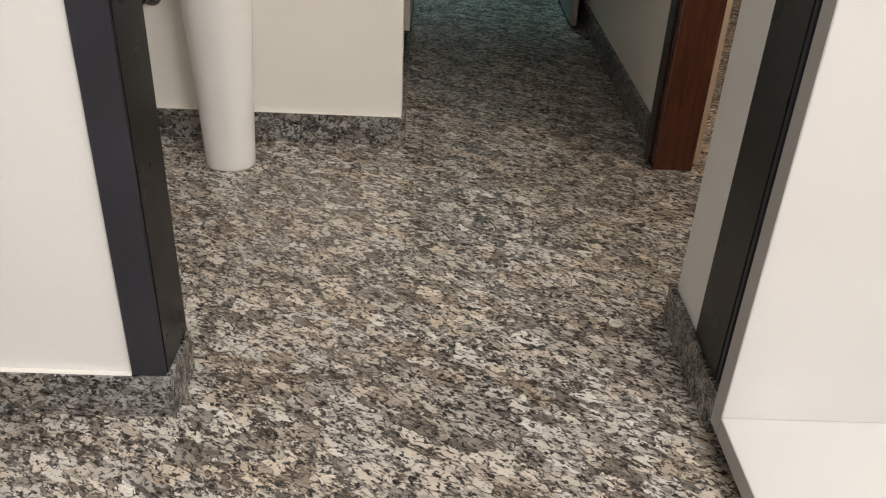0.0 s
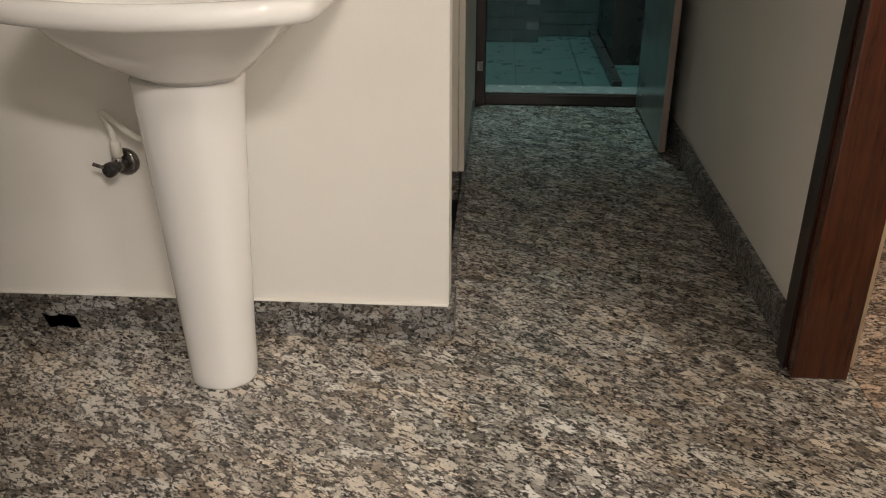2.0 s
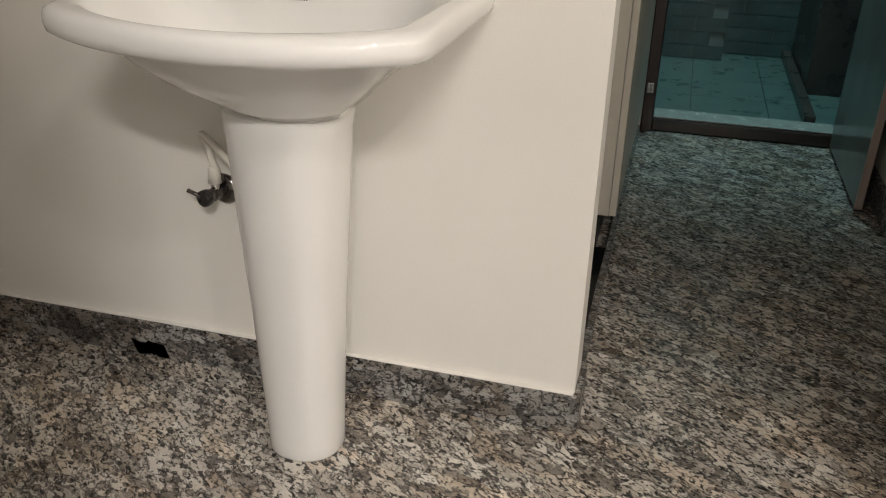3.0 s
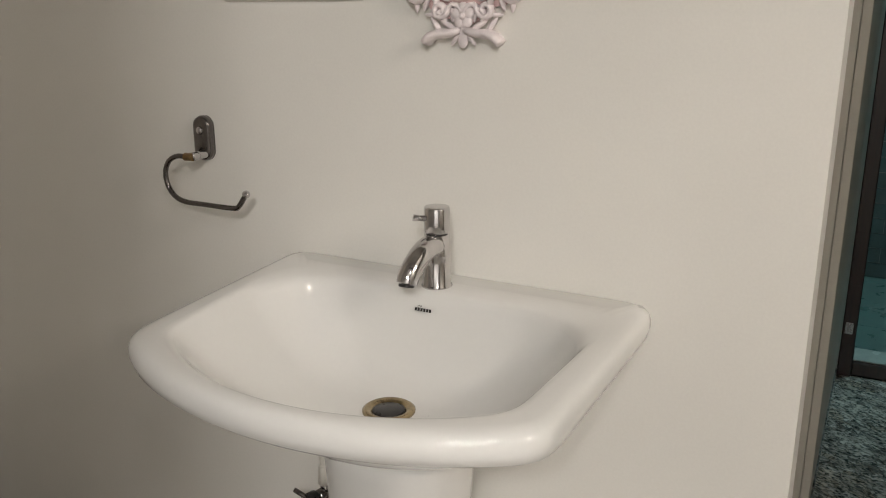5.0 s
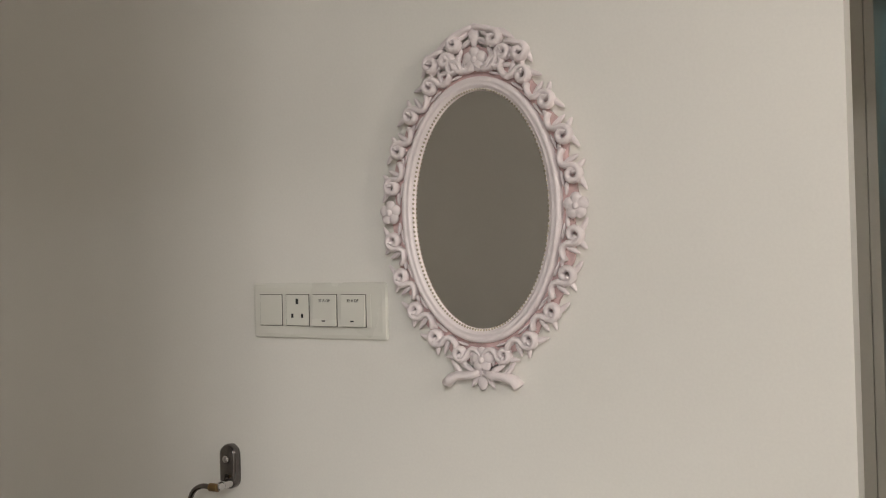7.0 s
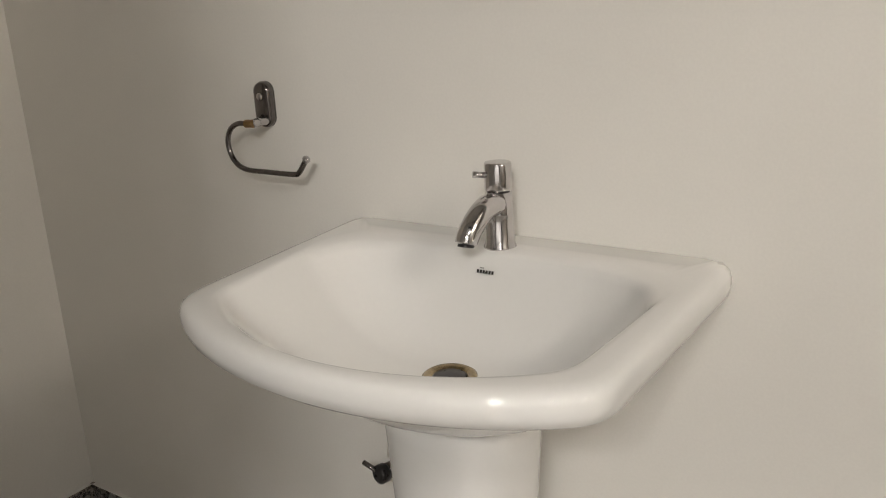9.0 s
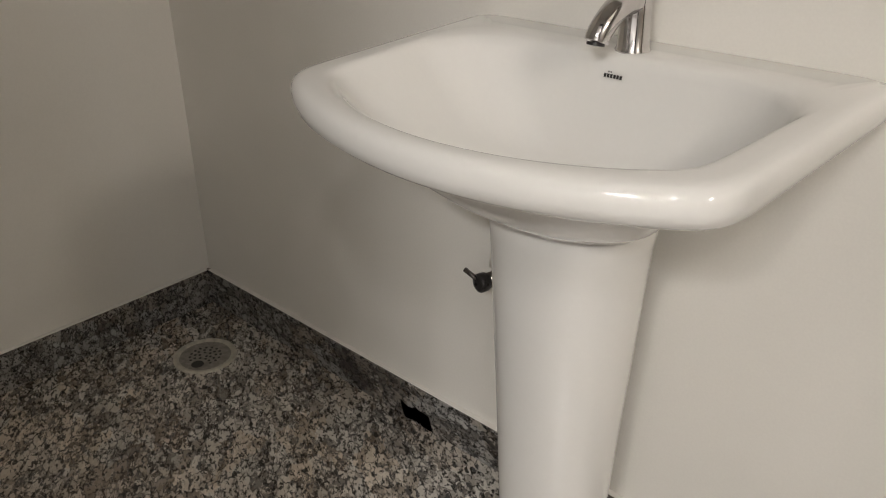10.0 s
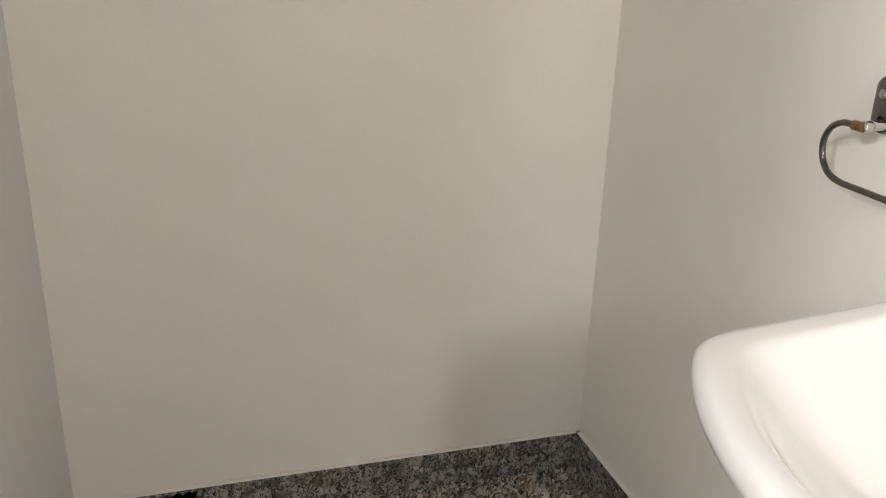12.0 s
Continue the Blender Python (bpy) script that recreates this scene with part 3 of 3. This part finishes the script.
sp = bent([(-.466, -.062, .868), (-.467, -.080, .868), (-.469, -.097, .861), (-.471, -.112, .849), (-.4725, -.121, .838), (-.473, -.1245, .830)])
spout = part("spout", tube(bmesh.new(), sp, [.0160 - .0022 * i / (len(sp) - 1) for i in range(len(sp))], 20, up=(1, 0, 0)), CHROME, tap, smooth=True)
part("aerator", lathe(bmesh.new(), [(.0105, 0), (.0105, -.0035), (.008, -.004)], 20, pose(-.473, -.1248, .8298, -15, 0, 0)), DARK_METAL, spout, "dark outlet ring")

# ---- angle valve and hose under the basin ----
valve = base("angle_valve", -0.685, 0, 0.41, "dark chrome angle valve on the wall under the basin", "valve")
part("flange", lathe(bmesh.new(), [(.030, 0), (.030, .003), (.024, .009), (.013, .012)], 28, pose(-.683, -.0005, .410, 90, 0, 0)), DARK_CHROME, valve, smooth=True)
part("body", tube(bmesh.new(), [(-.683, -.012, .410), (-.686, -.03, .411), (-.689, -.05, .412)], [.012, .0125, .0125], 18), DARK_CHROME, valve, smooth=True)
kn = part("knob", tube(bmesh.new(), [(-.689, -.0505, .412), (-.690, -.054, .4122), (-.6915, -.066, .413), (-.692, -.067, .413)], [.0125, .0155, .0155, .0135], 20), DARK_METAL, valve, smooth=True)
part("lever", tube(bmesh.new(), [(-.700, -.062, .4165), (-.712, -.063, .421), (-.7235, -.064, .4255)], [.0042, .004, .004], 10), DARK_CHROME, kn, smooth=True)
part("outlet", tube(bmesh.new(), [(-.685, -.032, .420), (-.685, -.032, .433)], [.009, .0085], 14), CHROME, valve, smooth=True)
hose = base("supply_hose", -0.685, -0.03, 0.43, "white flexible supply hose looping from the valve", "hose")
part("nut", tube(bmesh.new(), [(-.685, -.032, .4332), (-.685, -.032, .462), (-.685, -.032, .466)], [.0125, .0105, .008], 14), HOSE, hose, "white plastic nut", True)
hp = bent([(-.685, -.032, .462), (-.689, -.032, .488), (-.698, -.031, .510), (-.7035, -.031, .519), (-.700, -.033, .524), (-.690, -.036, .519), (-.665, -.042, .501), (-.640, -.052, .487), (-.60, -.07, .480), (-.56, -.085, .53)])
part("tube", tube(bmesh.new(), hp, .0070, 12), HOSE, hose, smooth=True)

# ---- towel ring ----
ring = base("towel_ring", -0.912, 0, 0.98, "chrome open towel ring on an oval wall plate", "towel ring")
rings = []
for dy, k in ((0.0, 1.0), (-.008, 1.0), (-.0125, .90), (-.0145, .70)):
    rr = []
    for i in range(48):
        a = 2 * math.pi * i / 48
        rr.append((-.915 + .0175 * k * math.cos(a), dy, .975 + (math.copysign(.0185, math.sin(a)) if abs(math.sin(a)) > 1e-6 else 0) + .0175 * k * math.sin(a)))
    rings.append(rr)
part("wall_plate", loft(bmesh.new(), rings, True, True), DARK_CHROME, ring, smooth=True)
part("screw_cap", lathe(bmesh.new(), [(.0065, 0), (.006, .003), (.003, .005)], 16, pose(-.915, -.0143, .988, 90, 0, 0)), CHROME, ring, smooth=True)
part("arm", tube(bmesh.new(), bent([(-.908, -.012, .951), (-.908, -.030, .951), (-.9085, -.043, .950)]), .0068, 14), CHROME, ring, smooth=True)
part("collar", tube(bmesh.new(), [(-.906, -.043, .950), (-.922, -.043, .9495)], .0065, 14), BRASS, ring, "tarnished brass collar")
loop = bent([(-.921, -.043, .9495), (-.940, -.043, .949), (-.958, -.043, .940), (-.9675, -.043, .922), (-.965, -.043, .901), (-.952, -.043, .884), (-.930, -.043, .8765),
             (-.890, -.043, .8758), (-.832, -.043, .8758), (-.820, -.042, .880), (-.807, -.040, .8985)])
part("bar", tube(bmesh.new(), loop, .0042, 12), DARK_CHROME, ring, smooth=True)
bm = bmesh.new()
bmesh.ops.create_uvsphere(bm, u_segments=14, v_segments=10, radius=.0062, matrix=pose(-.806, -.040, .8995))
part("end_knob", bm, CHROME, ring, smooth=True)

# ---- switch plate ----
plate = base("switch_plate", -0.7325, 0, 1.227, "white plastic wall plate with socket and two switches", "switch plate")
bm = bmesh.new()
rings = []
for dy, s in ((-.0005, 0.0), (-.0025, 0.0), (-.0048, .002), (-.0058, .007)):
    rr = []
    for cx, cz, a0 in ((-.606 - .006, 1.2695 - .006, 0), (-.859 + .006, 1.2695 - .006, 90), (-.859 + .006, 1.1845 + .006, 180), (-.606 - .006, 1.1845 + .006, 270)):
        for k in range(6):
            a = radians(a0 + 90 * k / 5)
            dx = -s if cx > -.7325 else s
            dz = -s if cz > 1.227 else s
            rr.append((cx + dx + .006 * math.cos(a), dy, cz + dz + .006 * math.sin(a)))
    rings.append(rr)
part("cover", loft(bm, rings, True, True), PLASTIC, plate, smooth=False)
part("gap", box(bmesh.new(), -.8425, -.6325, -.0066, -.0059, 1.2035, 1.2525), PLASTIC, plate)


def words(body, size, m, mat, name, parent):
    cu = bpy.data.curves.new(name, "FONT")
    cu.body, cu.size, cu.align_x, cu.align_y, cu.extrude = body, size, "CENTER", "CENTER", 0.0002
    tmp = bpy.data.objects.new(name, cu)
    scene.collection.objects.link(tmp)
    data = bpy.data.meshes.new_from_object(tmp.evaluated_get(bpy.context.evaluated_depsgraph_get()))
    bpy.data.objects.remove(tmp)
    data.transform(m)
    data.materials.clear()
    data.materials.append(mat)
    ob = new(name, data)
    ob.parent = parent
    ob.matrix_parent_inverse = parent.matrix_world.inverted()
    return ob


for k in range(4):
    x0 = -.8415 + k * .0524
    x1 = x0 + .0436
    # a thin dark plate stands in for the shade in the module's gap
    part("module_gap", box(bmesh.new(), x0 - .0009, x1 + .0009, -.0071, -.0067, 1.2036, 1.2524), GAP_SHADE, plate, "dark plate with the gap's shade round the module")
    if k < 2:
        mod = part("blank_module" if k == 0 else "socket", box(bmesh.new(), x0, x1, -.0085, -.0072, 1.2045, 1.2515, .0006), PLASTIC, plate)
    else:
        bm = box(bmesh.new(), x0, x1, -.0088, -.0072, 1.2045, 1.2515, .0006)
        for v in bm.verts:
            if v.co.y < -.0078 and v.co.z < 1.21:
                v.co.y -= .0035
        mod = part("rocker", bm, PLASTIC, plate)
        tilt = math.degrees(math.atan2(.0035, .047))
        words("32 A DP", .0062, pose((x0 + x1) / 2, -.0097, 1.2425, 90 - tilt, 0, 0), INK, "writing", mod)
        part("indicator", box(bmesh.new(), (x0 + x1) / 2 - .003, (x0 + x1) / 2 + .003, -.0123, -.0100, 1.2115, 1.2135), INK, mod, "small dark indicator window")
    if k == 1:
        for px, pz, ln in ((0, .0135, .0042), (-.0095, -.0085, .0032), (.0095, -.0085, .0032)):
            bm = tube(bmesh.new(), [((x0 + x1) / 2 + px, -.0086, 1.228 + pz - ln), ((x0 + x1) / 2 + px, -.0086, 1.228 + pz + ln)], .0026 if px == 0 else .0021, 10, 0.25)
            part("pin_hole", bm, INK, mod)

# ---- oval mirror ----
MX, MZ = -0.4505, 1.366
mirror = base("wall_mirror", MX, 0, MZ, "oval mirror in a carved pink and white frame", "mirror")


def oval(a, b, y, n=120):
    return [(MX + a * math.cos(2 * math.pi * i / n), y, MZ + b * math.sin(2 * math.pi * i / n)) for i in range(n)]


part("glass", loft(bmesh.new(), [oval(.102, .163, -.004), oval(.102, .163, -.008)], True, True), MIRROR, mirror, "plain mirror glass")
prof = ((.0975, -.007), (.0985, -.0110), (.1002, -.0125), (.1022, -.0118), (.1034, -.0155), (.1062, -.0172), (.1088, -.0150), (.1098, -.0166), (.1130, -.0176), (.1156, -.0156), (.1172, -.0110), (.1172, -.002))
part("moulding", loft(bmesh.new(), [oval(r + .003, r + .0625, y) for r, y in prof]), PINK_PAINT, mirror, smooth=True)
bm = bmesh.new()
for i in range(156):
    a = 2 * math.pi * i / 156
    bmesh.ops.create_icosphere(bm, subdivisions=1, radius=.0018, matrix=Matrix.Translation((MX + .1022 * math.cos(a), -.0118, MZ + .1622 * math.sin(a))))
tagged(part("bead_row", bm, PEARL, mirror, "row of pale gilt beads", True), kind="stuff")
# pierced carved border: a pink ground with scrolls on it
inner, ground_in, ground_out = [], [], []
N = 240
for i in range(N):
    a = 2 * math.pi * i / N
    wave = .0028 * math.sin(a * 16) + .0015 * math.sin(a * 32 + 1)
    crown = .024 * max(0, math.sin(a)) ** 14 + .010 * max(0, -math.sin(a)) ** 16
    ra, rb = .1385 + wave, .2005 + wave + crown
    ground_in.append((MX + .119 * math.cos(a), MZ + .179 * math.sin(a)))
    ground_out.append((MX + ra * math.cos(a), MZ + rb * math.sin(a)))
bm = loft(bmesh.new(), [[(x, -.002, z) for x, z in ground_in], [(x, -.0065, z) for x, z in ground_in], [(x, -.0065, z) for x, z in ground_out], [(x, -.001, z) for x, z in ground_out]])
part("ground", bm, PINK_DEEP, mirror, "pink recessed ground of the carving")


def curl(turns, r0, r1, a0, way):
    """A spiral round the origin, from the outside in."""
    n = int(18 * turns) + 4
    return [((r0 + (r1 - r0) * (i / n) ** 0.8) * math.cos(a0 + way * 2 * math.pi * turns * i / n),
             (r0 + (r1 - r0) * (i / n) ** 0.8) * math.sin(a0 + way * 2 * math.pi * turns * i / n)) for i in range(n + 1)]


def carve(points, r0, r1, leaves, to_world, name="scroll", depth=-.0115):
    """One carved scroll: a tapering rib along points with swollen end and leaves, laid on the ground."""
    bm = bmesh.new()
    n = len(points)
    flat = []
    for u, v in points:
        x, z = to_world(u, v)
        flat.append((x, depth, z))
    radii = [r1 + (r0 - r1) * math.sin(math.pi * min(1, 0.15 + 0.75 * i / (n - 1))) for i in range(n)]
    radii[-1] = radii[-2] = r0 * 1.15
    tube(bm, flat, radii, 10, 1.9)
    for u, v, ln, w, turn in leaves:
        x, z = to_world(u, v)
        x2, z2 = to_world(u + math.cos(turn) * .001, v + math.sin(turn) * .001)
        drop(bm, (x, depth + .002, z), ln * 1.05, w * .72, .0075, -math.atan2(z2 - z, x2 - x))
    part(name, bm, PINK_PAINT, mirror, smooth=True)


def on_oval(theta, sx, sz, way):
    """Local carving plane at an angle of the border in one quadrant: u along it, v outwards."""
    A, B = .1365, .1985
    px, pz = A * math.cos(theta), B * math.sin(theta)
    tx, tz = -A * math.sin(theta), B * math.cos(theta)
    ln = math.hypot(tx, tz)
    tx, tz = tx / ln, tz / ln
    nx, nz = tz, -tx

    def f(u, v):
        u *= way
        return MX + sx * (px + u * tx + v * nx), MZ + sz * (pz + u * tz + v * nz)
    return f


for sx in (1, -1):
    for sz in (1, -1):
        for deg, way, size in ((11.5, -1, 1.0), (27, -1, 1.0), (43.5, -1, 1.0), (60.5, -1, 1.0), (77, -1, .9)):
            f = on_oval(radians(deg), sx, sz, way)
            s = size * 1.4
            # stem hugging the moulding, sweeping out and over into the curl
            stem = [(u * s, v * s) for u, v in ((-.0240, -.0040), (-.0200, -.0075), (-.0150, -.0092), (-.0105, -.0085), (-.0075, -.0045), (-.0070, .0010))]
            pts = stem + [(u + .0012 * s, v + .0010 * s) for u, v in curl(1.2, .0084 * s, .0030 * s, math.pi * .98, -1)]
            carve(pts, .0033 * s, .0021 * s, [(.0085 * s, .0085 * s, .0190 * s, .0085 * s, .35), (-.0060 * s, .0090 * s, .0140 * s, .0085 * s, 2.25),
                                              (.0125 * s, -.0070 * s, .0120 * s, .0060 * s, -.2), (-.0130 * s, .0015 * s, .0150 * s, .0080 * s, 1.9),
                                              (.0030 * s, -.0098 * s, .0150 * s, .0045 * s, .05)], f)


def flower(x, z, r):
    bm = bmesh.new()
    for k in range(5):
        a = math.pi / 2 + 2 * math.pi * k / 5
        bmesh.ops.create_uvsphere(bm, u_segments=12, v_segments=8, radius=1, matrix=Matrix.Translation((x + r * .55 * math.cos(a), -.0130, z + r * .55 * math.sin(a))) @ Matrix.Diagonal((r * .50, .0042, r * .50, 1)))
    bmesh.ops.create_uvsphere(bm, u_segments=12, v_segments=8, radius=1, matrix=Matrix.Translation((x, -.0160, z)) @ Matrix.Diagonal((r * .26, .005, r * .30, 1)))
    part("flower", bm, PINK_PAINT, mirror, "five-petalled carved flower", True)


flower(MX - .1395, MZ + .002, .0170)
flower(MX + .1395, MZ - .002, .0170)
flower(MX + .001, MZ - .2015, .0165)
flower(MX + .001, MZ + .2015, .0175)
# crest above
for sx in (1, -1):
    def g(u, v, sx=sx):
        return MX + sx * u, MZ + .2015 + v
    carve([(.012, -.012), (.022, -.014), (.030, -.008), (.036, .002)] + [(u + .043, v + .004) for u, v in curl(1.2, .010, .0035, math.pi, -1)], .0050, .003,
          [(.024, .006, .026, .012, 1.9), (.060, -.006, .024, .012, -.6), (.048, -.012, .020, .010, -.2)], g, "crest_scroll")
    carve([(.002, .044), (.010, .043), (.020, .040), (.030, .036)] + [(u + .029, v + .025) for u, v in curl(1.15, .0105, .003, math.pi * .45, -1)], .0054, .003,
          [(.046, .030, .030, .013, -.6), (.010, .026, .024, .012, 2.6), (.018, .034, .024, .010, -.5)], g, "crest_scroll")
    carve([(.046, .018), (.056, .018), (.066, .013)] + [(u + .066, v + .002) for u, v in curl(1.2, .0115, .0035, math.pi * .4, -1)], .0052, .003,
          [(.079, -.004, .020, .011, -1.1), (.056, .006, .022, .011, -.7)], g, "crest_scroll")
    # wings below
    carve([(.004, -.018 - .403), (.018, -.022 - .403), (.034, -.022 - .403), (.046, -.026 - .403), (.054, -.034 - .403)], .0060, .004,
          [(.022, -.012 - .403, .026, .012, .5), (.010, -.028 - .403, .024, .011, -.9), (.040, -.012 - .403, .024, .012, .9), (.030, -.026 - .403, .024, .010, -.2)], g, "foot_scroll")
bm = drop(bmesh.new(), (MX, -.011, MZ + .2015 + .034), .034, .018, .008, math.pi / 2)
part("crest_leaf", bm, PINK_PAINT, mirror, smooth=True)
bm = drop(bmesh.new(), (MX, -.011, MZ - .2015 - .027), .028, .016, .008, -math.pi / 2)
part("foot_leaf", bm, PINK_PAINT, mirror, smooth=True)

# ---- floor drain ----
drain = base("floor_drain", -1.408, -.158, 0, "round perforated metal floor drain set in the granite", "floor drain")
D = pose(-1.408, -.158, 0)
part("rim", loft(bmesh.new(), [[D @ Vector((r * math.cos(2 * math.pi * i / 48), r * math.sin(2 * math.pi * i / 48), z)) for i in range(48)]
                               for r, z in ((.069, .0002), (.068, .0034), (.063, .0048), (.060, .0040), (.056, .0014))]), DRAIN_METAL, drain, "pale tarnished rim", True)
part("strainer", lathe(bmesh.new(), [(.058, .0006), (.057, .0014), (.03, .0010)], 40, D), STRAINER, drain)
bm = bmesh.new()
lathe(bm, [(.0135, .0012), (.0135, .0018)], 20, D @ pose(.016, -.030, 0))
for r, cnt in ((.004, 1), (.013, 6), (.023, 11), (.033, 16)):
    for k in range(cnt):
        a = 2 * math.pi * k / cnt + r * 40
        hx, hy = r * math.cos(a), r * math.sin(a)
        if math.hypot(hx - .016, hy + .030) > .018:
            lathe(bm, [(.0030, .0012), (.0030, .0018)], 10, D @ pose(hx, hy, 0))
tagged(part("holes", bm, INK, drain, "dark drain holes"), kind="stuff")

# ---- chevron timber panelling on the far wall of the side room ----
panelling = structure(boxed("wall_panelling", (1.0, 2.8, 2.262, 2.2695, SKIRT_H + .002, 1.3), DARK_WOOD), "dark brown chevron timber panelling", "wall panelling")
slat = None
for col in range(9):
    way = 1 if col % 2 else -1
    for row in range(15):
        xc, zc = 1.10 + col * 0.2, 0.17 + row * 0.08
        if slat is None:
            bmp = bmesh.new()
            vs = [bmp.verts.new(q) for q in ((-.099, 0, -.134), (.099, 0, .064), (.099, 0, .137), (-.099, 0, -.061), (-.096, -.006, -.128), (.096, -.006, .064), (.096, -.006, .131), (-.096, -.006, -.061))]
            for q in ((0, 1, 5, 4), (1, 2, 6, 5), (2, 3, 7, 6), (3, 0, 4, 7), (4, 5, 6, 7)):
                bmp.faces.new([vs[k] for k in q])
            slat = bpy.data.meshes.new("slat")
            bmesh.ops.recalc_face_normals(bmp, faces=bmp.faces)
            bmp.to_mesh(slat)
            bmp.free()
            slat.materials.append(SLAT_WOOD)
        ob = new("slat", slat)
        ob.parent = panelling
        ob.matrix_world = Matrix.Translation((xc, 2.2615, zc)) @ Matrix.Diagonal((way, 1, 1, 1))

# ---- tube lamp on the side room's wall ----
batten = base("tube_lamp", 1.45, -0.86, 1.97, "white wall-mounted tube lamp in the side room", "wall lamp")
part("batten", box(bmesh.new(), 1.15, 1.75, -0.8745, -0.845, 1.95, 2.0, 0.004), PLASTIC, batten)
part("tube", tube(bmesh.new(), [(1.18, -0.83, 1.975), (1.72, -0.83, 1.975)], 0.013, 12), PLASTIC, batten, "frosted glass tube")
for ex in (1.165, 1.735):
    part("end_holder", box(bmesh.new(), ex - .012, ex + .012, -0.8445, -0.815, 1.955, 1.995, 0.003), PLASTIC, batten)
